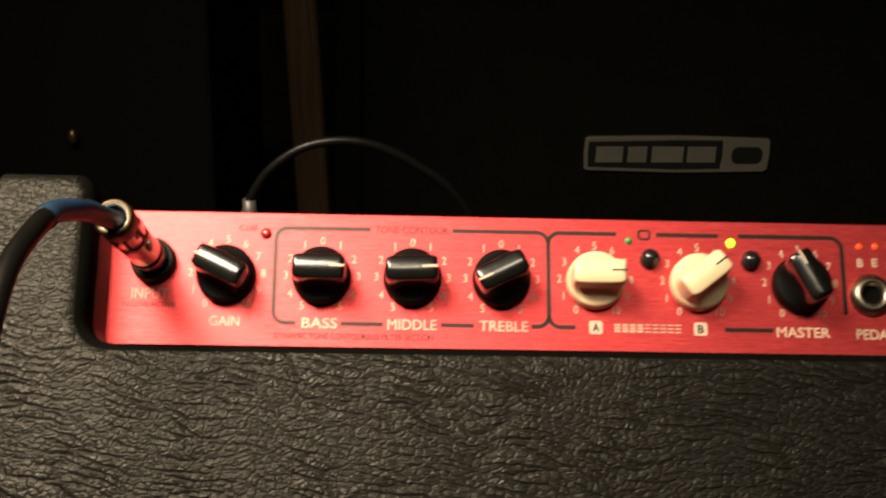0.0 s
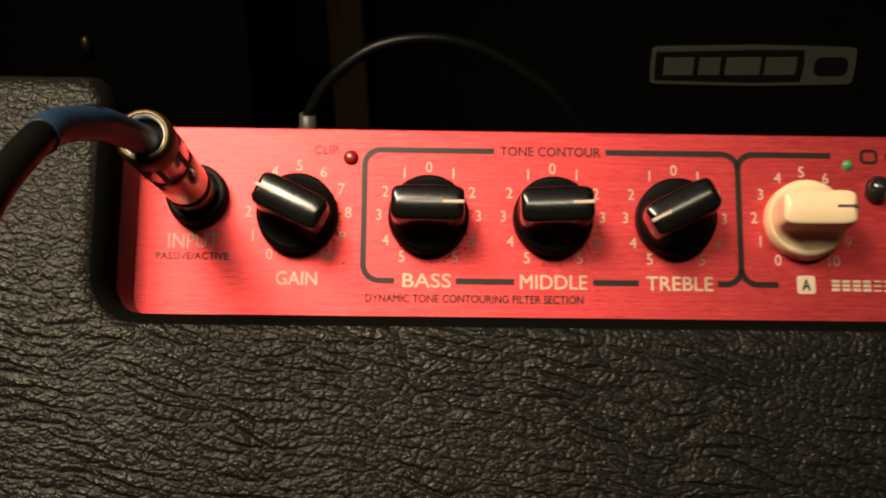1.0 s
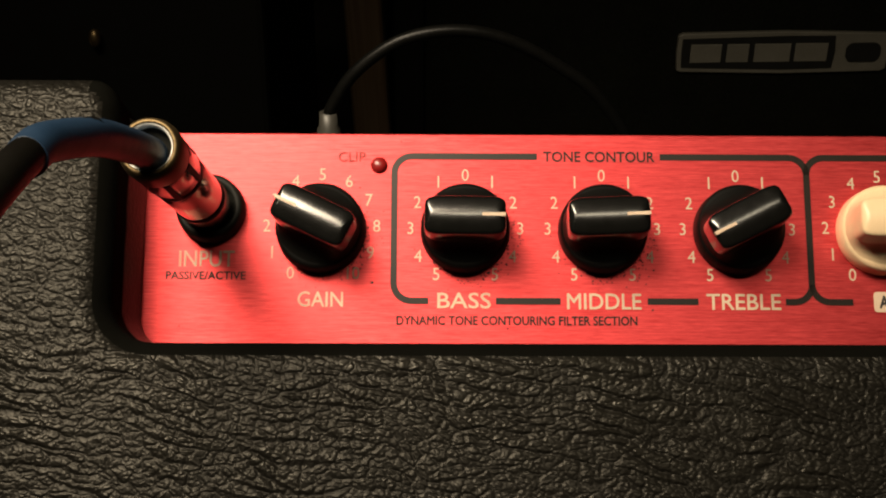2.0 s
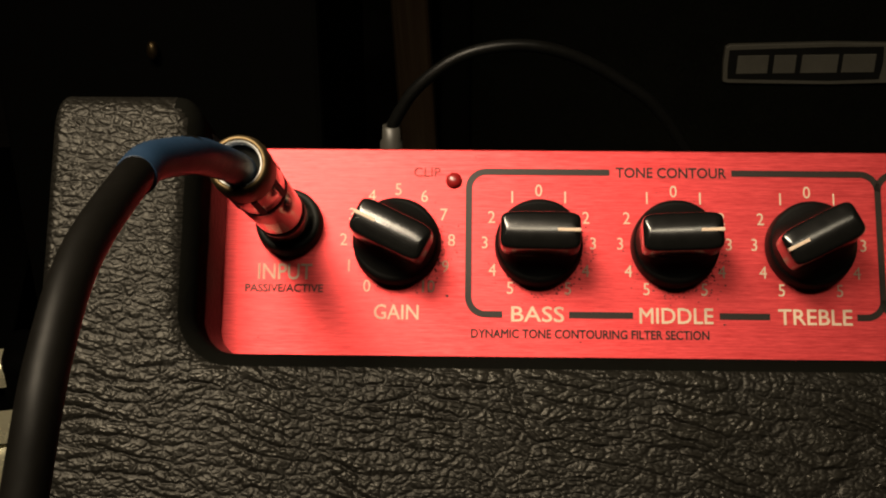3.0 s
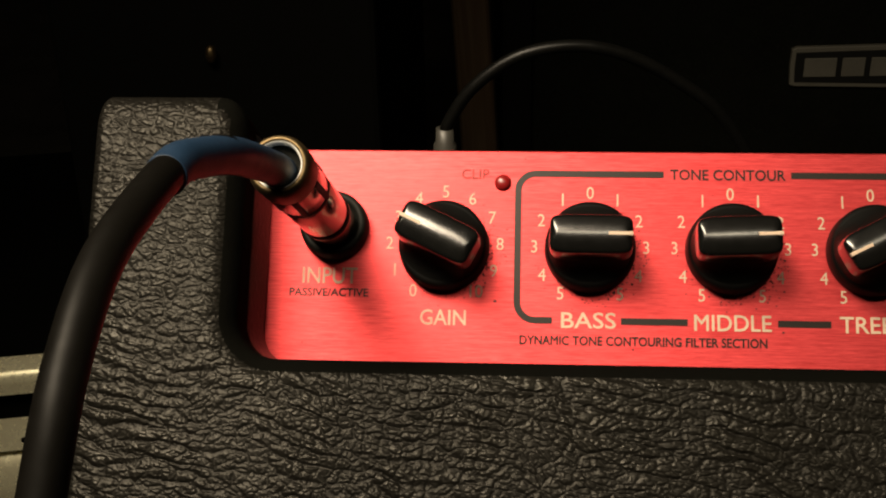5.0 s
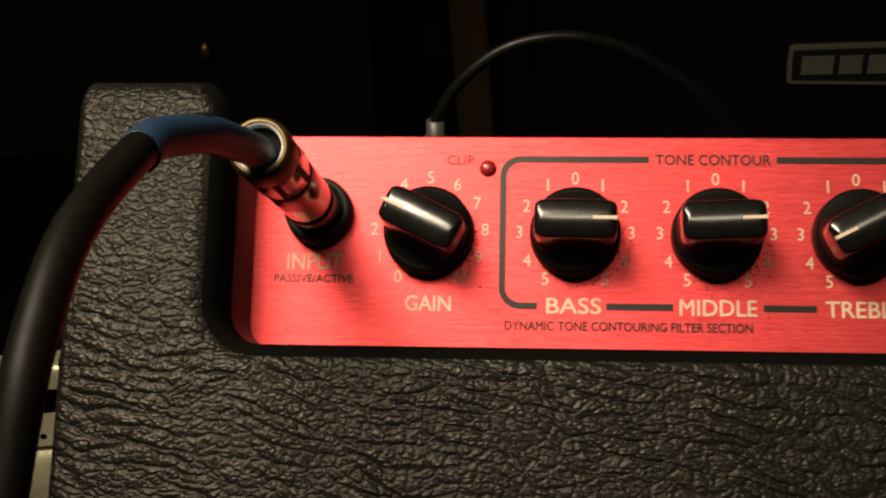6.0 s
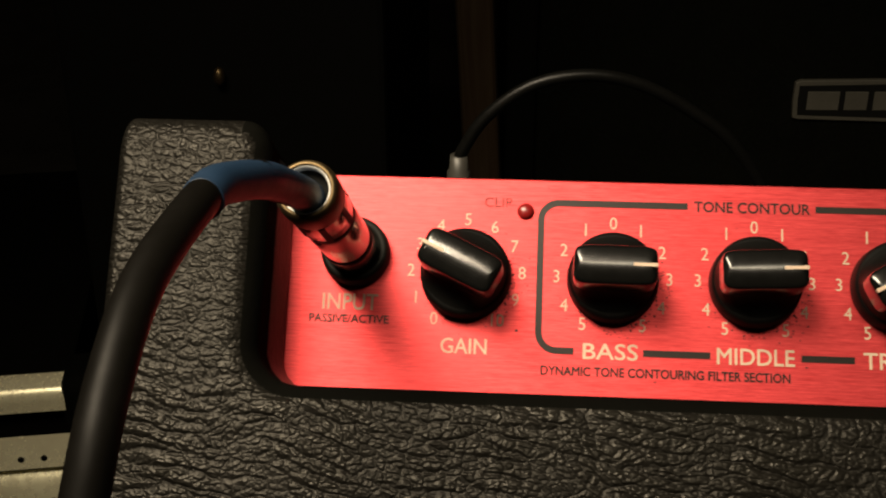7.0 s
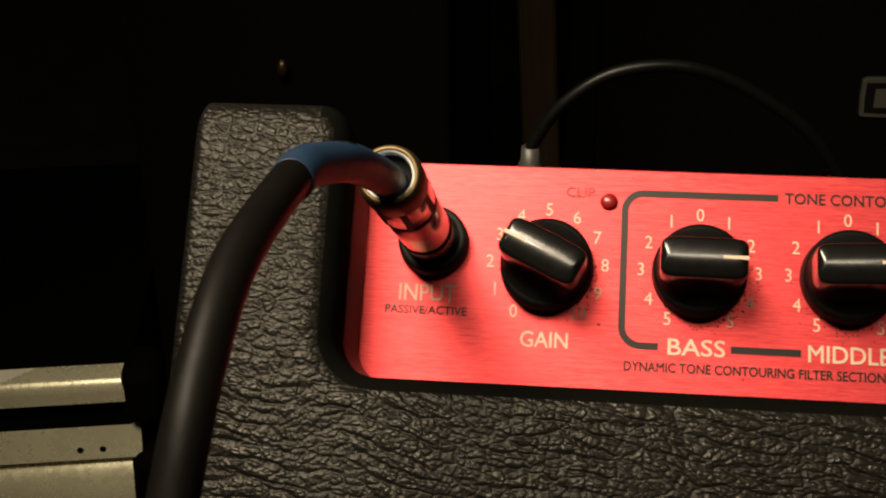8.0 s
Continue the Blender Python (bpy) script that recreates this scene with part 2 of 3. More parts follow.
def lathe(profile, steps=40, axis=Matrix.Identity(4)):
    """Turns (radius, height) pairs round the z axis."""
    bm = bmesh.new()
    rings = []
    for r, h in profile:
        if r < 1e-6:
            rings.append([bm.verts.new((0, 0, h))])
        else:
            rings.append([bm.verts.new((r * math.cos(2 * math.pi * i / steps), r * math.sin(2 * math.pi * i / steps), h)) for i in range(steps)])
    for a, b in zip(rings, rings[1:]):
        for i in range(steps):
            j = (i + 1) % steps
            loop = [a[i % len(a)], a[j % len(a)], b[j % len(b)], b[i % len(b)]]
            loop = list(dict.fromkeys(loop))
            if len(loop) > 2:
                bm.faces.new(loop)
    bmesh.ops.recalc_face_normals(bm, faces=bm.faces)
    bmesh.ops.transform(bm, matrix=axis, verts=bm.verts)
    return bm


# Turns a local z axis to point out of the panel (towards -y).
OUT = pose(0, 0, 0, 90, 0, 0)


def out_at(u, v, y=0.0):
    return Matrix.Translation((u, y, v)) @ OUT


def prism(points, y0, y1):
    """A solid from an outline in the panel's plane, between two depths."""
    bm = bmesh.new()
    a = [bm.verts.new((u, y0, v)) for u, v in points]
    b = [bm.verts.new((u, y1, v)) for u, v in points]
    bm.faces.new(a)
    bm.faces.new(list(reversed(b)))
    for i in range(len(a)):
        j = (i + 1) % len(a)
        bm.faces.new((a[j], a[i], b[i], b[j]))
    bmesh.ops.recalc_face_normals(bm, faces=bm.faces)
    return bm


def arc(cu, cv, r, a0, a1, n=8):
    return [(cu + r * math.cos(radians(a0 + (a1 - a0) * i / n)), cv + r * math.sin(radians(a0 + (a1 - a0) * i / n))) for i in range(n + 1)]


def ribbon(bm, line, width, y=-0.00012):
    """A printed line along points in the panel's plane."""
    pts = [Vector(p) for p in line]
    left, right = [], []
    for i, p in enumerate(pts):
        d = (pts[min(i + 1, len(pts) - 1)] - pts[max(i - 1, 0)]).normalized()
        n = Vector((-d.y, d.x)) * width / 2
        left.append(bm.verts.new((p.x + n.x, y, p.y + n.y)))
        right.append(bm.verts.new((p.x - n.x, y, p.y - n.y)))
    for i in range(len(pts) - 1):
        bm.faces.new((right[i], right[i + 1], left[i + 1], left[i]))
    return bm


def tube(line, radius, steps=14, resolution=10):
    """A round tube along a smooth curve through points."""
    pts = [Vector(p) for p in line]
    path = []
    for i in range(len(pts) - 1):
        p0, p1, p2, p3 = pts[max(i - 1, 0)], pts[i], pts[i + 1], pts[min(i + 2, len(pts) - 1)]
        for k in range(resolution):
            s = k / resolution
            path.append(0.5 * ((2 * p1) + (p2 - p0) * s + (2 * p0 - 5 * p1 + 4 * p2 - p3) * s * s + (3 * p1 - p0 - 3 * p2 + p3) * s ** 3))
    path.append(pts[-1])
    bm = bmesh.new()
    side, rings = Vector((0.3, 0.2, 1)), []
    for i, p in enumerate(path):
        d = (path[min(i + 1, len(path) - 1)] - path[max(i - 1, 0)]).normalized()
        side = (side - d * side.dot(d)).normalized()
        other = d.cross(side)
        rings.append([bm.verts.new(p + radius * (side * math.cos(2 * math.pi * k / steps) + other * math.sin(2 * math.pi * k / steps))) for k in range(steps)])
    for a, b in zip(rings, rings[1:]):
        for k in range(steps):
            bm.faces.new((a[k], a[(k + 1) % steps], b[(k + 1) % steps], b[k]))
    bm.faces.new(list(reversed(rings[0])))
    bm.faces.new(rings[-1])
    bmesh.ops.recalc_face_normals(bm, faces=bm.faces)
    return bm


def glyphs(word, weight=0.0):
    """The outline of a word in the built-in font, as a flat bmesh with its lower left corner at 0, 0."""
    cu = bpy.data.curves.new("word", "FONT")
    cu.body, cu.size, cu.offset, cu.resolution_u = word, 1.0, weight, 3
    ob = new("word", cu)
    me = bpy.data.meshes.new_from_object(ob.evaluated_get(bpy.context.evaluated_depsgraph_get()))
    bpy.data.objects.remove(ob)
    bm = bmesh.new()
    bm.from_mesh(me)
    bpy.data.meshes.remove(me)
    xs, ys = [v.co.x for v in bm.verts], [v.co.y for v in bm.verts]
    bmesh.ops.translate(bm, verts=bm.verts, vec=(-min(xs), -min(ys), 0))
    return bm, max(xs) - min(xs), max(ys) - min(ys)


def join(bm, other):
    me = bpy.data.meshes.new("joined")
    other.to_mesh(me)
    other.free()
    bm.from_mesh(me)
    bpy.data.meshes.remove(me)


def lettering(word, u0, u1, v, h, material, parent, name, weight=0.0, y=-0.00015):
    """A printed word from u0 to u1, centred at height v, with letters h high. weight: extra stroke width, in letter heights."""
    bm = bmesh.new()
    d = weight * h * 0.38
    turns = [(math.cos(math.pi * k / 4), math.sin(math.pi * k / 4)) for k in range(8)] if weight else []
    for n, (a, b) in enumerate(turns + [(0, 0)]):
        g, w, t = glyphs(word)
        m = Matrix.Translation((u0 + d + a * d, y - n * 0.000003, v - h / 2 + d + b * d)) @ OUT @ Matrix.Diagonal(((u1 - u0 - 2 * d) / w, (h - 2 * d) / t, 1, 1))
        bmesh.ops.transform(g, matrix=m, verts=g.verts)
        join(bm, g)
    return part(name, bm, material, parent)


MM = 0.001

# ---- the room ----
def slab(name, lo, hi, material, label):
    bm = box(lo, hi)
    return tagged(part(name, bm, material, None), label, name.split("_")[0], kind="structure")


slab("floor", (-2.2, -2.0, -0.1), (2.2, 2.2, 0.0), CARPET, "dark carpeted floor of the unlit room")
slab("ceiling", (-2.2, -2.0, 2.4), (2.2, 2.2, 2.5), PAINT, "dark painted ceiling of the unlit room")
slab("wall_north", (-2.2, 2.2, -0.1), (2.2, 2.3, 2.5), PAINT, "dark painted wall behind the amplifiers")
slab("wall_south", (-2.2, -2.1, -0.1), (2.2, -2.0, 2.5), PAINT, "dark painted wall of the room")
slab("wall_west", (-2.3, -2.1, -0.1), (-2.2, 2.3, 2.5), PAINT, "dark painted side wall of the room")
slab("wall_east", (2.2, -2.1, -0.1), (2.3, 2.3, 2.5), PAINT, "dark painted side wall of the room")

# ---- the bass amplifier ----
amp = tagged(new("bass_amplifier"), "dark vinyl bass amplifier with a brushed red control panel", "amplifier")
amp.matrix_world = AMP

FRONT, WALL, LIP, TOP = -0.029, -0.0675, -0.0122, 0.0436
OUTER, RIGHT_WALL, RIGHT_OUTER, EDGE = -0.1000, 0.2650, 0.2975, 0.0062
FLOOR_V = -(PANEL_Z / math.cos(radians(LEAN_BACK)))


def cabinet():
    # Front frame: two cheeks and the lower front, open at the top for the panel.
    r = 0.0085
    low = FLOOR_V + FRONT * math.tan(radians(LEAN_BACK)) * -1 + 0.001
    outline = [(OUTER, low), (RIGHT_OUTER, low), (RIGHT_OUTER, TOP), (RIGHT_WALL, TOP)]
    outline += arc(RIGHT_WALL - r, LIP + r, r, 0, -90)
    outline += arc(WALL + r, LIP + r, r, 270, 180)
    outline += [(WALL, TOP), (OUTER, TOP)]
    bm = prism(outline, FRONT, 0.0)
    keep = []
    for e in bm.edges:
        a, b = (v.co for v in e.verts)
        front_edge = abs(a.y - FRONT) < 1e-6 and abs(b.y - FRONT) < 1e-6
        top_edge = abs(a.z - TOP) < 1e-6 and abs(b.z - TOP) < 1e-6 and abs(a.x - b.x) < 1e-6
        if front_edge or top_edge:
            keep.append(e)
    bmesh.ops.bevel(bm, geom=keep, offset=EDGE, segments=12, profile=0.5, affect="EDGES", clamp_overlap=True)
    # A tighter edge down the outer sides, a fuller one over the top.
    for v in bm.verts:
        if v.co.x < OUTER + EDGE + 1e-5:
            v.co.x = OUTER + (v.co.x - OUTER) * 0.45
        elif v.co.x > RIGHT_OUTER - EDGE - 1e-5:
            v.co.x = RIGHT_OUTER - (RIGHT_OUTER - v.co.x) * 0.45
        if v.co.z > TOP - EDGE - 1e-5:
            v.co.z = TOP - (TOP - v.co.z) * 1.3
    # Body behind the panel, cut level with the floor.
    c, s = math.cos(radians(LEAN_BACK)), math.sin(radians(LEAN_BACK))
    depth = 0.25
    side = [(0.0, 0.0372), (depth, 0.0372)]
    rear_v = -(PANEL_Z - depth * s) / c
    side += [(depth, rear_v + 0.001), (0.0, FLOOR_V + 0.001)]
    body = bmesh.new()
    a = [body.verts.new((OUTER, y, v)) for y, v in side]
    b = [body.verts.new((RIGHT_OUTER, y, v)) for y, v in side]
    body.faces.new(a)
    body.faces.new(list(reversed(b)))
    for i in range(4):
        j = (i + 1) % 4
        body.faces.new((a[j], a[i], b[i], b[j]))
    bmesh.ops.recalc_face_normals(body, faces=body.faces)
    join(bm, body)
    return bm


shell_ob = part("cabinet", cabinet(), VINYL, amp, "dark grained vinyl covering with rounded edges", smooth=True)
shell_ob.data.set_sharp_from_angle(angle=radians(42))
# Shade painted into the panel's recess, up to where the vinyl is folded in.
shell_ob.data.materials.append(RECESS_SHADE)
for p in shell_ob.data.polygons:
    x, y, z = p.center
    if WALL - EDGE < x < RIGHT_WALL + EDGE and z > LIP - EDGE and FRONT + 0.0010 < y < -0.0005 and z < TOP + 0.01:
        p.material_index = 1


def folded_edge():
    """The vinyl turned in along the recess, down its wall and round the lower corner."""
    r = 0.0085
    line = [(WALL, TOP - 0.006 - 0.004 * k) for k in range(9)] + arc(WALL + r, LIP + r, r, 180, 270, 10) + [(WALL + 0.014, LIP), (WALL + 0.030, LIP)]
    bm, n, rings = bmesh.new(), len(line), []
    for k, (u, v) in enumerate(line):
        a, b = line[max(k - 1, 0)], line[min(k + 1, n - 1)]
        d = Vector((b[0] - a[0], b[1] - a[1])).normalized()
        w = Vector((-d.y, d.x)) * (0.0012 if k < n - 2 else 0.0006)
        wave = 0.0003 * math.sin(2.3 * k)
        rings.append([bm.verts.new((u + w.x * f, y + wave, v + w.y * f)) for f, y in ((-0.3, -0.0170), (0.15, -0.0150), (0.55, -0.0115), (0.9, -0.0075), (1.0, -0.0040), (0.8, -0.0015), (-0.3, -0.0014))])
    for p, q in zip(rings, rings[1:]):
        for k in range(7):
            bm.faces.new((p[k], p[(k + 1) % 7], q[(k + 1) % 7], q[k]))
    bm.faces.new(rings[0])
    bm.faces.new(list(reversed(rings[-1])))
    bmesh.ops.recalc_face_normals(bm, faces=bm.faces)
    return bm


part("folded_edge", folded_edge(), FOLDED_VINYL, amp, "folded vinyl edge beside the panel", smooth=True)


def control_panel():
    bm = box((WALL - 0.004, -0.0006, LIP - 0.006), (RIGHT_WALL + 0.004, 0.0010, 0.0387), 0.0003, 1)
    bmesh.ops.translate(bm, verts=bm.verts, vec=(0, -0.0006, 0))
    return bm


FACE = -0.0012
panel = part("control_panel", control_panel(), RED, amp, "red anodised brushed aluminium plate")

SCALE_R = 12.4
KNOBS = [
    ("gain", -26.8, 154, "black", "ten"),
    ("bass", 5.6, -1, "black", "cut"),
    ("middle", 36.6, 2, "black", "cut"),
    ("treble", 67.2, 207, "black", "cut"),
    ("tone_a", 99.6, 0, "cream", "ten"),
    ("tone_b", 135.4, 38, "cream", "ten"),
    ("master", 171.0, 117, "black", "ten"),
]
KNOB_V = 16.6


def dial_scale(u, kind):
    bm = bmesh.new()
    if kind == "ten":
        marks = [(str(i), 236.5 - i * 29.3) for i in range(11)]
    else:
        marks = [("0", 90)] + [(str(i), 90 + s * a) for i, a in ((1, 29.5), (2, 61), (3, 90), (4, 121), (5, 148)) for s in (1, -1)]
    for word, angle in marks:
        g, w, t = glyphs(word)
        h = 2.8 * MM
        k = h / t
        cu = u * MM + SCALE_R * MM * math.cos(radians(angle))
        cv = KNOB_V * MM + SCALE_R * MM * math.sin(radians(angle))
        if word == "10":
            cu += 0.4 * MM
        bmesh.ops.transform(g, matrix=Matrix.Translation((cu - w * k * 0.46, FACE - 0.00015, cv - h / 2)) @ OUT @ Matrix.Diagonal((k * 0.92, k, 1, 1)), verts=g.verts)
        join(bm, g)
    return bm


for word, u, turn, tint, kind in KNOBS:
    part("dial_scale", dial_scale(u, kind), WHITE_INK, panel, "white printed numbers round the dial")

Y_INK = FACE - 0.00015
for word, u0, u1, v, h, ink, weight in [
    ("INPUT", -58.6, -46.2, 9.4, 3.7, WHITE_INK, 0.03),
    ("PASSIVE/ACTIVE", -61.4, -43.6, 5.6, 1.9, GREY_INK, 0.07),
    ("GAIN", -31.9, -21.7, 0.3, 3.5, WHITE_INK, 0.04),
    ("CLIP", -23.3, -17.1, 33.2, 2.3, RED_INK, 0.03),
    ("TONE CONTOUR", 23.4, 48.9, 33.4, 2.5, GREY_INK, 0.06),
    ("BASS", -0.7, 11.3, 0.1, 3.6, WHITE_INK, 0.04),
    ("MIDDLE", 28.3, 45.0, 0.0, 3.6, WHITE_INK, 0.04),
    ("TREBLE", 59.6, 76.3, 0.0, 3.6, WHITE_INK, 0.04),
    ("DYNAMIC TONE CONTOURING FILTER SECTION", -9.8, 44.0, -4.4, 2.1, GREY_INK, 0.08),
    ("MASTER", 161.9, 180.4, -0.5, 3.6, WHITE_INK, 0.06),
    ("PEDAL", 189.6, 203.0, -0.8, 3.6, WHITE_INK, 0.06),
    ("B", 191.6, 193.8, 24.6, 3.0, WHITE_INK, 0.08),
    ("E", 196.9, 198.9, 24.7, 3.0, WHITE_INK, 0.08),
    ("A", 202.0, 204.6, 24.8, 3.0, WHITE_INK, 0.08),
]:
    lettering(word, u0 * MM, u1 * MM, v * MM, h * MM, ink, panel, "lettering", weight, Y_INK)

# Feature name between the two boxed letters: plain bars.
for i in range(9):
    bars = bmesh.new()
    u = (105.9 + i * 2.62) * MM
    for v, w in ((1.05, 0.75), (0.0, 0.7), (-1.05, 0.75)) if i < 4 else ((1.2, 0.4), (0.0, 0.4), (-1.2, 0.4)):
        ribbon(bars, [(u, v * MM), (u + 2.0 * MM, v * MM)], w * MM, Y_INK)
    part("printed_bar", bars, WHITE_INK, panel)


def rounded(u0, u1, v0, v1, r, n=5):
    return arc(u1 - r, v1 - r, r, 0, 90, n) + arc(u0 + r, v1 - r, r, 90, 180, n) + arc(u0 + r, v0 + r, r, 180, 270, n) + arc(u1 - r, v0 + r, r, 270, 360, n)


def patch(points, y):
    bm = bmesh.new()
    bm.faces.new([bm.verts.new((u * MM, y, v * MM)) for u, v in points])
    bmesh.ops.recalc_face_normals(bm, faces=bm.faces)
    return bm


for letter, u in (("A", 99.5), ("B", 135.6)):
    tile = part("letter_box", patch(rounded(u - 2.3, u + 2.3, -2.2, 2.4, 0.8), Y_INK), WHITE_INK, panel)
    lettering(letter, (u - 1.1) * MM, (u + 1.1) * MM, 0.1 * MM, 2.9 * MM, BLACK_INK, panel, "lettering", 0.10, Y_INK - 0.00012)
glyph = bmesh.new()
ribbon(glyph, [(p[0] * MM, p[1] * MM) for p in rounded(115.2, 119.0, 31.7, 34.8, 0.9) + [(119.0, 33.9)]], 0.8 * MM, Y_INK)
part("printed_symbol", glyph, GREY_INK, panel)


def frame_lines():
    lines = []
    r, top, bot = 4.0, 33.4, 0.0
    left, mid, right = -10.5, 83.5, 186.5
    lines.append([(22.0, top), (left + r, top)] + arc(left + r, top - r, r, 90, 180) + arc(left + r, bot + r, r, 180, 270) + [(-2.7, bot)])
    lines.append([(50.1, top), (mid - r, top)] + arc(mid - r, top - r, r, 90, 0) + arc(mid - r, bot + r, r, 0, -90) + [(77.4, bot)])
    lines.append([(107.3, top), (mid + r, top)] + arc(mid + r, top - r, r, 90, 180))
    lines.append(arc(mid + r, bot + r, r, 180, 270) + [(92.6, bot)])
    lines.append([(121.3, top), (143.2, top)])
    lines.append([(150.2, top), (right - r, top)] + arc(right - r, top - r, r, 90, 0) + [(right, 6.0)])
    for a, b in ((12.4, 26.9), (46.4, 57.8), (144.0, 160.8)):
        lines.append([(a, bot), (b, bot)])
    return lines


for line in frame_lines():
    bm = bmesh.new()
    ribbon(bm, [(u * MM, v * MM) for u, v in line], 1.5 * MM, Y_INK + 0.00004)
    part("printed_line", bm, GREY_INK, panel)


def knob(material, line_material, skirt_material):
    """A pointer knob: a round drum with a tall crowned bar across it and an inlaid line at one end."""
    n = 40

    def loft(bm, sections):
        rings = []
        for a, b, sq, off, h in sections:
            ring = []
            for k in range(n):
                c, q = math.cos(2 * math.pi * k / n), math.sin(2 * math.pi * k / n)
                ring.append(bm.verts.new(((off + a * math.copysign(abs(c) ** (2 / sq), c)) * MM, b * math.copysign(abs(q) ** (2 / sq), q) * MM, h * MM)))
            rings.append(ring)
        for p, q in zip(rings, rings[1:]):
            for k in range(n):
                bm.faces.new((p[k], p[(k + 1) % n], q[(k + 1) % n], q[k]))
        return rings

    # Half length, half width, squareness, offset to the pointer's end, height.
    bar = bmesh.new()
    sections = [(8.9, 4.7, 4.5, 0.2, 9.6), (8.85, 4.45, 5.5, 0.2, 12.6), (8.8, 4.3, 6.0, 0.2, 15.3), (8.75, 4.22, 6.0, 0.2, 15.75), (8.66, 4.08, 6.0, 0.2, 16.0)]
    sections += [(8.5 - 0.22 * k, 3.9 - 0.6 * k, 6.0, 0.2, 16.20 + 0.80 * (1 - ((3.9 - 0.6 * k) / 3.9) ** 2)) for k in range(7)]
    bar.faces.new(loft(bar, sections)[-1])
    ob = part("knob", bar, material, amp, smooth=True)
    base = lathe([(a * MM, b * MM) for a, b in ((0, 0.2), (10.0, 0.2), (10.1, 0.6), (9.8, 4.6), (9.4, 5.3), (8.8, 5.6), (0, 5.7))], 48)
    # The drum draws in to the bar.
    foot = bmesh.new()
    loft(foot, [(9.3, 9.2, 2.0, 0.0, 5.3), (9.2, 7.6, 2.3, 0.05, 6.0), (9.0, 5.9, 3.0, 0.1, 7.4), (8.88, 4.72, 4.4, 0.2, 9.7)])
    join(base, foot)
    part("skirt", base, skirt_material, ob, smooth=True)
    line = box((3.8 * MM, -0.42 * MM, 15.9 * MM), (8.95 * MM, 0.42 * MM, 17.03 * MM), 0.1 * MM, 1)
    part("pointer_line", line, line_material, ob)
    return ob


black_knob = knob(BLACK_PLASTIC, WHITE_INK, SKIRT_PLASTIC)
cream_knob = knob(CREAM_PLASTIC, BLACK_INK, CREAM_PLASTIC)
tagged(black_knob, "glossy black pointer knob with a white line")
tagged(cream_knob, "cream pointer knob with a black line")
used = set()
for word, u, turn, tint, kind in KNOBS:
    source = black_knob if tint == "black" else cream_knob
    at = out_at(u * MM, (KNOB_V - 0.5) * MM, FACE) @ pose(0, 0, 0, -0.4, -2.5, 0) @ pose(0, 0, 0, 0, 0, turn)
    if tint in used:
        copy_thing(source, at)
    else:
        source.matrix_basis = at
        used.add(tint)


def dome(r, h, base):
    pts = [(r * 1.08, 0), (r * 1.08, base)] + [(r * math.cos(a * math.pi / 16), base + h * math.sin(a * math.pi / 16)) for a in range(0, 9)]
    pts[-1] = (0, base + h)
    return lathe([(a * MM, b * MM) for a, b in pts], 24)


def on_panel(name, bm, material, u, v, label=""):
    bmesh.ops.transform(bm, matrix=out_at(u * MM, v * MM, FACE), verts=bm.verts)
    return part(name, bm, material, amp, label, smooth=True)


on_panel("clip_led", dome(1.75, 1.0, 0.3), LED_RED, -14.0, 31.2, "unlit dark red indicator")
on_panel("led", dome(1.2, 1.0, 0.4), LED_GREEN, 111.5, 31.0, "dim green indicator")
on_panel("led", dome(1.5, 1.2, 0.4), LED_LIT, 147.4, 30.8, "lit yellow-green indicator")
on_panel("led", dome(1.1, 0.5, 0.2), LED_ORANGE, 192.9, 30.5, "dim orange indicator")
on_panel("led", dome(1.1, 0.5, 0.2), LED_ORANGE, 198.5, 30.6, "dim orange indicator")
on_panel("led", dome(1.1, 0.5, 0.2), LED_ORANGE, 204.0, 30.7, "dim orange indicator")
for u in (118.6, 153.9):
    on_panel("push_button", dome(3.1, 2.6, 2.4), BUTTON_PLASTIC, u, 24.4, "round glossy black push button")

# Input socket with its black collar, and the free socket at the pedal mark.
on_panel("input_socket", lathe([(a * MM, b * MM) for a, b in ((0, 0.2), (7.6, 0.2), (7.7, 0.8), (7.4, 4.6), (6.8, 5.2), (5.8, 5.3), (5.7, 3.0), (0, 3.0))], 40), COLLAR_PLASTIC, -51.6, 20.4, "black plastic socket collar")
socket = on_panel("pedal_socket", lathe([(a * MM, b * MM) for a, b in ((7.4, 0), (7.5, 1.0), (6.6, 1.6), (6.2, 2.6), (5.0, 3.2), (4.4, 3.0), (3.4, 2.2), (3.3, -0.2))], 40), DARK_STEEL, 195.6, 12.9, "dark steel socket nut")
part("socket_hole", lathe([(0, 0.0004), (0.0033, 0.0004), (0.0033, 0.0002)], 24, out_at(195.6 * MM, 12.9 * MM, FACE)), HOLE_BLACK, socket)

# ---- instrument cable in the input socket ----
lead = tagged(new("instrument_cable"), "black instrument cable with nickel plug and blue sleeve", "cable")
lead.matrix_world = AMP
PLUG = out_at(-51.6 * MM, 20.4 * MM, FACE) @ pose(0, 0, 0, 0.5, -2.85, 0)


def plug_shell():
    prof = [(0, 2.6), (4.6, 2.6), (4.7, 5.3), (5.3, 5.9), (5.5, 8.5), (5.5, 13.4), (5.05, 13.8), (5.05, 15.4), (5.45, 15.8), (5.5, 24), (5.55, 34.5), (5.3, 35.0), (5.3, 36.2), (5.6, 36.8), (5.6, 46.5), (5.4, 47.2), (5.4, 49.0)]
    return lathe([(a * MM, b * MM) for a, b in prof], 48, PLUG)


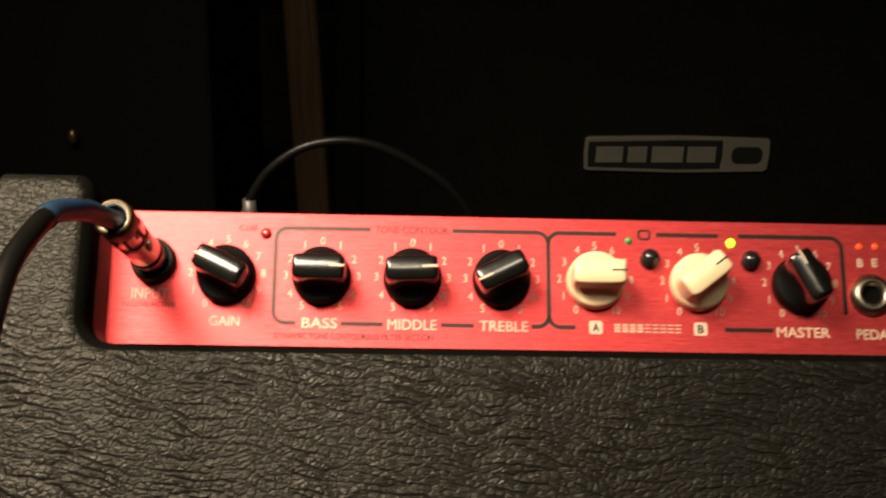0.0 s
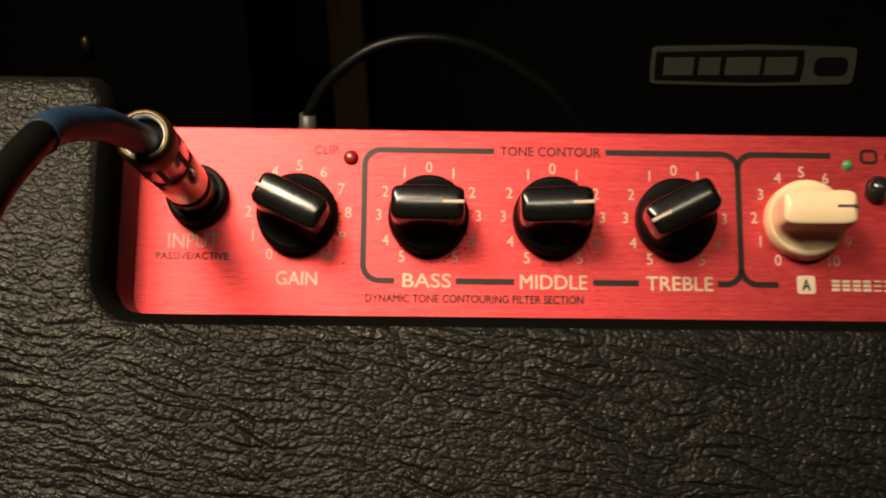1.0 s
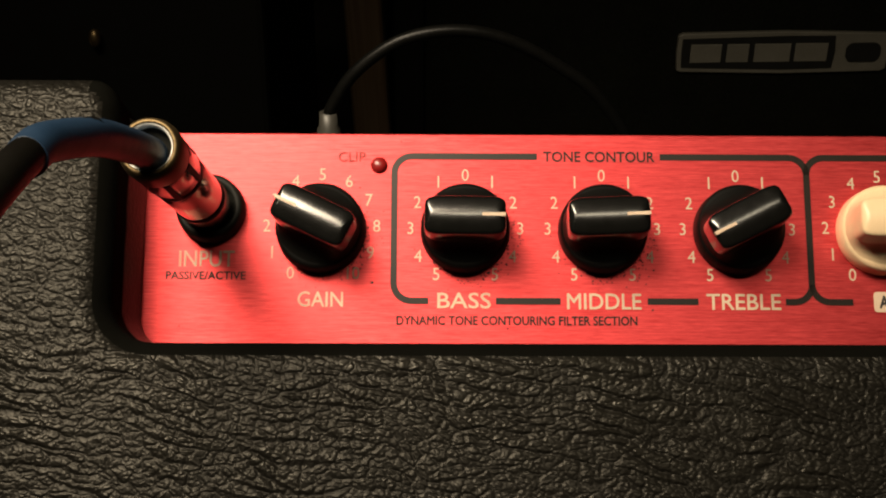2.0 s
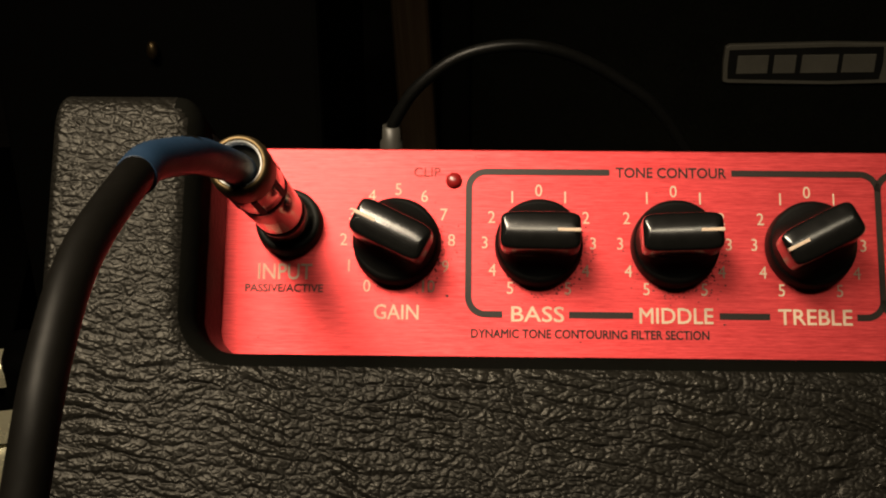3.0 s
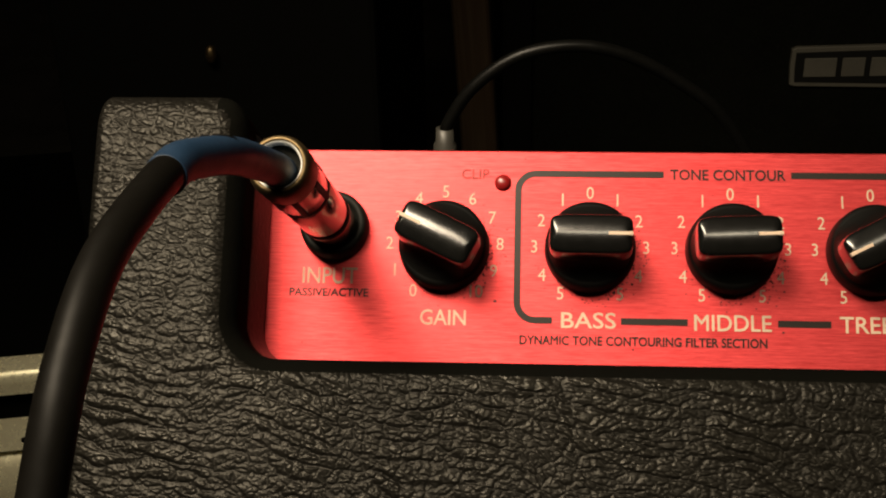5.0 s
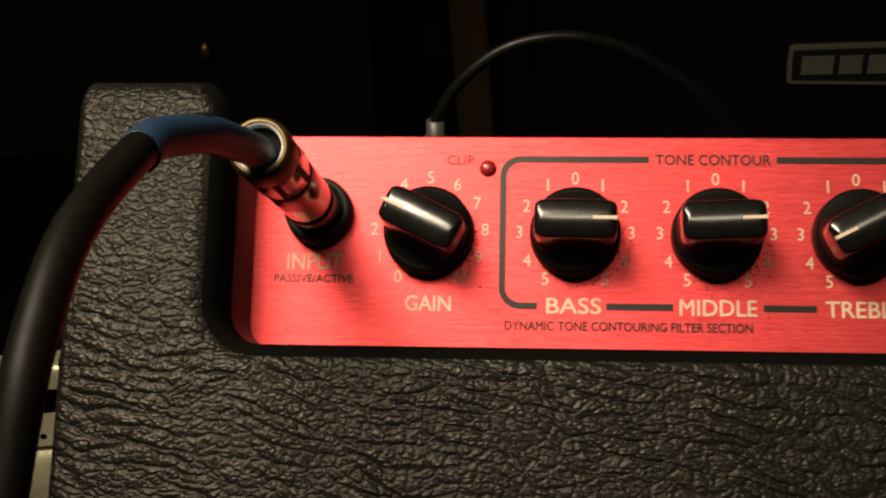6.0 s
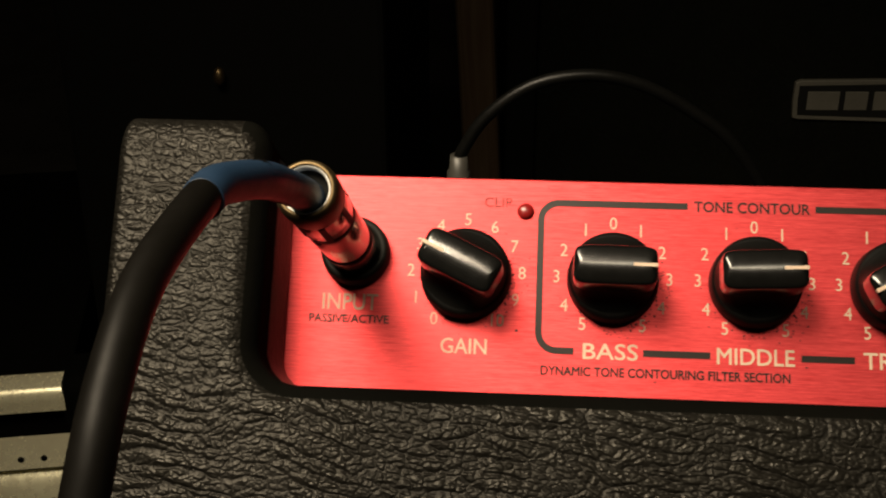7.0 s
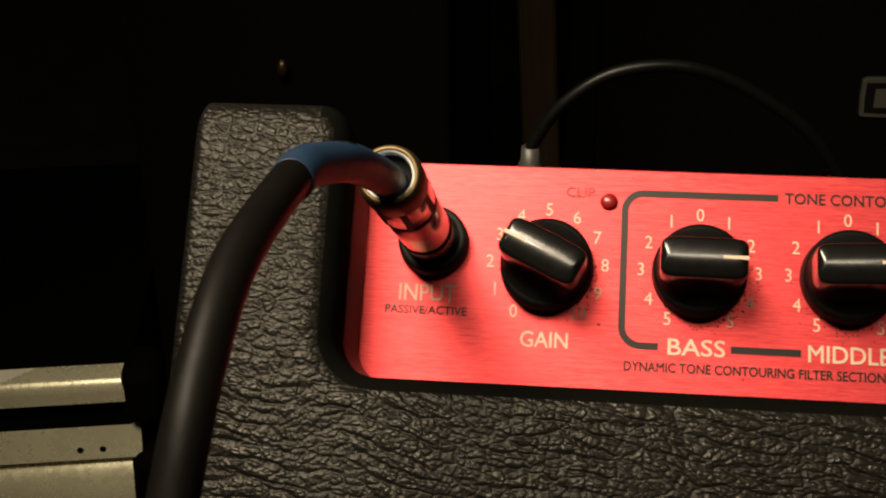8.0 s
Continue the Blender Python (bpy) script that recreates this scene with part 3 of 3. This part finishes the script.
shell = part("plug_shell", plug_shell(), CHROME, lead, "polished nickel plug shell", smooth=True)
shell.data.set_sharp_from_angle(angle=radians(28))
ring = [(5.3, 46.6), (5.6, 46.8), (6.0, 48.0), (6.1, 52.4), (6.0, 53.8), (5.75, 54.8), (5.4, 55.3), (5.0, 55.45), (4.75, 55.35), (4.6, 55.1)]
part("plug_ring", lathe([(a * MM, b * MM) for a, b in ring], 48, PLUG), BRASS, shell, "yellowish metal end ring", smooth=True)
# Near-white colour stands in for the highlight on the plug's inner wall.
part("plug_insert", lathe([(a * MM, b * MM) for a, b in ((4.62, 55.2), (4.42, 55.0), (4.25, 54.6), (4.15, 54.1), (4.15, 53.6))], 40, PLUG), EDGE_HIGHLIGHT, shell, "inner edge with its highlight painted near-white", smooth=True)
part("plug_inside", lathe([(a * MM, b * MM) for a, b in ((4.16, 53.65), (3.9, 52.6), (0, 52.4))], 32, PLUG), COLLAR_PLASTIC, shell, "dark inside of the plug", smooth=True)
part("plug_band", lathe([(a * MM, b * MM) for a, b in ((5.45, 12.6), (5.62, 12.8), (5.66, 13.6), (5.62, 14.6), (5.45, 14.8))], 48, PLUG), COLLAR_PLASTIC, shell, "dark band round the plug", smooth=True)
part("plug_band", lathe([(a * MM, b * MM) for a, b in ((5.45, 34.4), (5.64, 34.6), (5.68, 35.4), (5.64, 36.2), (5.45, 36.4))], 48, PLUG), COLLAR_PLASTIC, shell, "dark band round the plug", smooth=True)
for k in range(6):
    grip = box((-0.0007, 0.0053, 0.0362), (0.0007, 0.00585, 0.0468), 0.0002, 1)
    bmesh.ops.transform(grip, matrix=PLUG @ pose(0, 0, 0, 0, 0, 60 * k + 15), verts=grip.verts)
    part("grip_bar", grip, COLLAR_PLASTIC, shell, "dark grip bar")
SLEEVE = [(-54.0, -50, 19.6), (-54.5, -58, 18.7), (-55.2, -72, 16.2), (-56.2, -88, 12.7), (-58.6, -104.0, 7.2), (-59.2, -110.0, 3.4)]
CABLE = [(-56.2, -88, 13.2), (-58.6, -104, 7.2), (-59.6, -118, -2), (-60.6, -130, -13), (-61.0, -137, -25), (-61.5, -140, -38), (-64, -137, -62), (-72, -118, -120), (-84, -84, -220), (-96, -70, -400), (-112, -220, -470)]
part("sleeve", tube([tuple(c * MM for c in p) for p in SLEEVE], 3.15 * MM, 24), BLUE_SLEEVE, lead, "blue shrink sleeve", smooth=True)
part("cable", tube([tuple(c * MM for c in p) for p in CABLE], 2.85 * MM, 20), RUBBER, lead, "matt black rubber jacket", smooth=True)

# ---- plug and cable standing on top of the amplifier ----
rear = tagged(new("rear_cable"), "thin black cable arching from a grey plug on the amplifier's top", "cable")
B = Vector((-0.0373, 0.1615, PANEL_Z - 0.0345))
INV = AMP.inverted()
foot = INV @ B
part("plug_body", lathe([(0, 0), (0.0042, 0), (0.0044, 0.002), (0.0044, foot.z - 0.0372 - 0.004), (0.0036, foot.z - 0.0372), (0, foot.z - 0.0372)], 24, AMP @ Matrix.Translation((foot.x, foot.y, 0.0372))), DARK_STEEL, rear, smooth=True)
part("strain_relief", lathe([(0, -0.012), (0.0048, -0.012), (0.0048, -0.001), (0.0040, 0.003), (0.0040, 0.006), (0.0032, 0.007), (0.0030, 0.012), (0, 0.012)], 24, Matrix.Translation(B)), GREY_PLASTIC, rear, "grey plastic strain relief", smooth=True)
ARC = [(-37.3, 161.5, -25.1), (-35.5, 161.5, -19.6), (-27.7, 161.5, -7.8), (-13.1, 162.4, 2.8), (4.3, 163.3, 6.4), (21.7, 165.2, 3.2), (40.0, 167.9, -6.8), (58.3, 170.7, -22.4), (76.6, 174.3, -55.3), (91.2, 179.8, -114.8), (103, 190, -300), (125, 300, -455)]
part("cable", tube([(x * MM, y * MM, PANEL_Z + z * MM) for x, y, z in ARC], 2.2 * MM, 16), THIN_JACKET, rear, smooth=True)

# ---- the guitar amplifier behind ----
back_amp = tagged(new("guitar_amplifier"), "black guitar amplifier with dark grille cloth and silver badge", "amplifier")
back_amp.matrix_world = pose(-0.0158, 0.873, 0, 0, 0, 3)
part("body", box((-0.02, 0.012, 0.004), (0.68, 0.30, 0.62), 0.012, 3), TOLEX, back_amp, "black textured covering")
for lo, hi in (((-0.02, -0.012, 0.004), (0.008, 0.012, 0.62)), ((0.652, -0.012, 0.004), (0.68, 0.012, 0.62)), ((0.008, -0.012, 0.004), (0.652, 0.012, 0.045)), ((0.008, -0.012, 0.56), (0.652, 0.012, 0.62))):
    part("front_trim", box(lo, hi, 0.005, 2), TOLEX, back_amp)
part("grille", box((0.009, -0.002, 0.046), (0.651, 0.010, 0.559), 0.002, 1), CLOTH, back_amp, "dark olive grille cloth")


def badge():
    base = prism([(0.2412, 0.1952), (0.2425, 0.1782), (0.2470, 0.1769), (0.342, 0.1742), (0.4360, 0.1755), (0.4405, 0.1777), (0.4415, 0.1952), (0.4402, 0.2112), (0.4360, 0.2125), (0.342, 0.2152), (0.2460, 0.2139), (0.2418, 0.2117)], -0.0075, -0.002)
    soften(base, 0.0008, 2)
    b = part("badge", base, BADGE_SILVER, back_amp, "silver badge with a dark field")
    part("badge_field", prism([(0.2452, 0.1952), (0.2462, 0.1812), (0.342, 0.1782), (0.3885, 0.1792), (0.3900, 0.1952), (0.3885, 0.2109), (0.342, 0.2112), (0.2455, 0.2092)], -0.0081, -0.0074), BADGE_BLACK, b)
    for u0, u1 in ((0.2536, 0.2826), (0.2876, 0.3083), (0.3135, 0.3476), (0.3517, 0.3826)):
        mark = box((u0, -0.0089, 0.1862), (u1, -0.0079, 0.2040), 0.0004, 1)
        part("badge_mark", mark, BADGE_SILVER, b)
    part("badge_mark", prism(rounded(0.4000, 0.4330, 0.1853, 0.2037, 0.007), -0.0089, -0.0073), BADGE_BLACK, b)


badge()

# ---- leaning wooden post ----
post_bm = box((-0.0165, -0.02, 0.0), (0.0165, 0.02, 0.95), 0.006, 3)
post = part("wooden_post", post_bm, WOOD, None)
post.matrix_world = pose(-0.0475, 0.84, 0.0, 0, -3.0, 0)
tagged(post, "pale wooden post leaning behind the amplifiers", "post")

# ---- black cabinet with a bright stud ----
unit = tagged(new("equipment_cabinet"), "black laminate equipment cabinet with one bright metal stud", "cabinet")
unit.matrix_world = pose(-0.1685, 0.432, 0.0, 0, 0, 0)
part("body", box((-0.11, 0.0, 0.0), (0.075, 0.30, 0.56), 0.004, 2), BLACK_LAMINATE, unit)
part("stud", lathe([(0, 0.008), (0.0020, 0.0078), (0.0034, 0.0064), (0.0036, 0.0045), (0.0024, 0.003), (0.0022, -0.001)], 20, Matrix.Translation((-0.0175, 0.0, PANEL_Z - 0.0915)) @ OUT @ Matrix.Diagonal((0.9, 1.5, 1, 1))), BRASS, unit, "small yellowish metal stud", smooth=True)

# ---- flight case on the floor ----
case = tagged(new("flight_case"), "black flight case with worn aluminium edges on the floor", "case")
case.matrix_world = pose(-0.311, 0.45, 0, 0, 0, 11.5)


def profile_bar(z0, z1, r, end):
    """An aluminium angle along the case's front, with a rounded upper edge."""
    n, front = 16, -0.010
    rise = 0.62 if r < 0.02 else 1.0
    pts = [(0.008, z0), (front, z0)] + [(front + r - r * math.cos(math.pi / 2 * rise * i / n), z1 - 0.002 - r + r * math.sin(math.pi / 2 * rise * i / n)) for i in range(n + 1)] + [(0.008, z1 - 0.0015)]
    bm = bmesh.new()
    a = [bm.verts.new((-0.62, y, z)) for y, z in pts]
    b = [bm.verts.new((end, y, z)) for y, z in pts]
    bm.faces.new(a)
    bm.faces.new(list(reversed(b)))
    for i in range(len(pts)):
        j = (i + 1) % len(pts)
        bm.faces.new((a[j], a[i], b[i], b[j]))
    bmesh.ops.recalc_face_normals(bm, faces=bm.faces)
    ob = part("edge_profile", bm, ALUMINIUM, case, smooth=True)
    ob.data.set_sharp_from_angle(angle=radians(40))
    return ob


part("body", box((-0.62, 0.002, 0.0), (0.0, 0.36, 0.1445), 0.002, 2), BLACK_LAMINATE, case)
upper_profile = profile_bar(0.1315, 0.1515, 0.010, 0.0)
sticker = bmesh.new()
low = [sticker.verts.new((x, y, 0.1479 + 0.16 * (y + 0.0056))) for x, y in ((-0.615, -0.0045), (-0.079, -0.0045), (-0.0605, 0.0070), (-0.615, 0.0070))]
high = [sticker.verts.new((v.co.x, v.co.y, v.co.z + 0.0004)) for v in low]
sticker.faces.new(high)
for i in range(4):
    sticker.faces.new((low[i], low[(i + 1) % 4], high[(i + 1) % 4], high[i]))
bmesh.ops.recalc_face_normals(sticker, faces=sticker.faces)
part("sticker", sticker, PAPER, upper_profile, "pale paper strip")
plate_bm = box((-0.62, -0.006, 0.0840), (0.004, 0.003, 0.1065))
for v in plate_bm.verts:
    if v.co.z > 0.1 and v.co.y < 0:
        v.co.y += 0.0085
plate = part("plate", plate_bm, ALUMINIUM, case, "slanted aluminium plate")
profile_bar(0.035, 0.0910, 0.040, -0.004)
for x in (-0.022, -0.037):
    part("rivet", lathe([(0.0022, 0), (0.0022, 0.0006), (0.0012, 0.0016), (0, 0.0018)], 12, Matrix.Translation((x, -0.0036, 0.0905)) @ OUT), BLACK_LAMINATE, plate)
for z0, z1 in ((0.112, 0.155), (0.022, 0.088)):
    part("corner", box((-0.004, -0.014, z0), (0.022, 0.03, z1), 0.011, 6), BLACK_LAMINATE, case, "black plastic corner")

# ---- grime round the knobs ----
grime = bmesh.new()
rng = random.Random(5)
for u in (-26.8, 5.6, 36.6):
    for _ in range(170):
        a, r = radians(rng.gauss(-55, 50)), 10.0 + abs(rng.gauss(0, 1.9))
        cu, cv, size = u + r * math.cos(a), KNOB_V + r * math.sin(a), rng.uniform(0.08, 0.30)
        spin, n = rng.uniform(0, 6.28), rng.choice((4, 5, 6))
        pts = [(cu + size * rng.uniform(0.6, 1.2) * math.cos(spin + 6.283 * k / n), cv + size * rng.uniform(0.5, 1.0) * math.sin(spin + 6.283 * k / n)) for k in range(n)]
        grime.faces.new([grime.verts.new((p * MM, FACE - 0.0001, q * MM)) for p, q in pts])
for cu, cv, size in ((-15.3, 4.1, 0.42), (-9.0, 36.8, 0.2), (47.5, -1.9, 0.3), (43.0, 0.8, 0.22), (-58.0, -5.8, 0.25), (15.0, -6.2, 0.25)):
    grime.faces.new([grime.verts.new(((cu + size * math.cos(k)) * MM, FACE - 0.0001, (cv + size * 0.8 * math.sin(k)) * MM)) for k in range(6)])
bmesh.ops.recalc_face_normals(grime, faces=grime.faces)
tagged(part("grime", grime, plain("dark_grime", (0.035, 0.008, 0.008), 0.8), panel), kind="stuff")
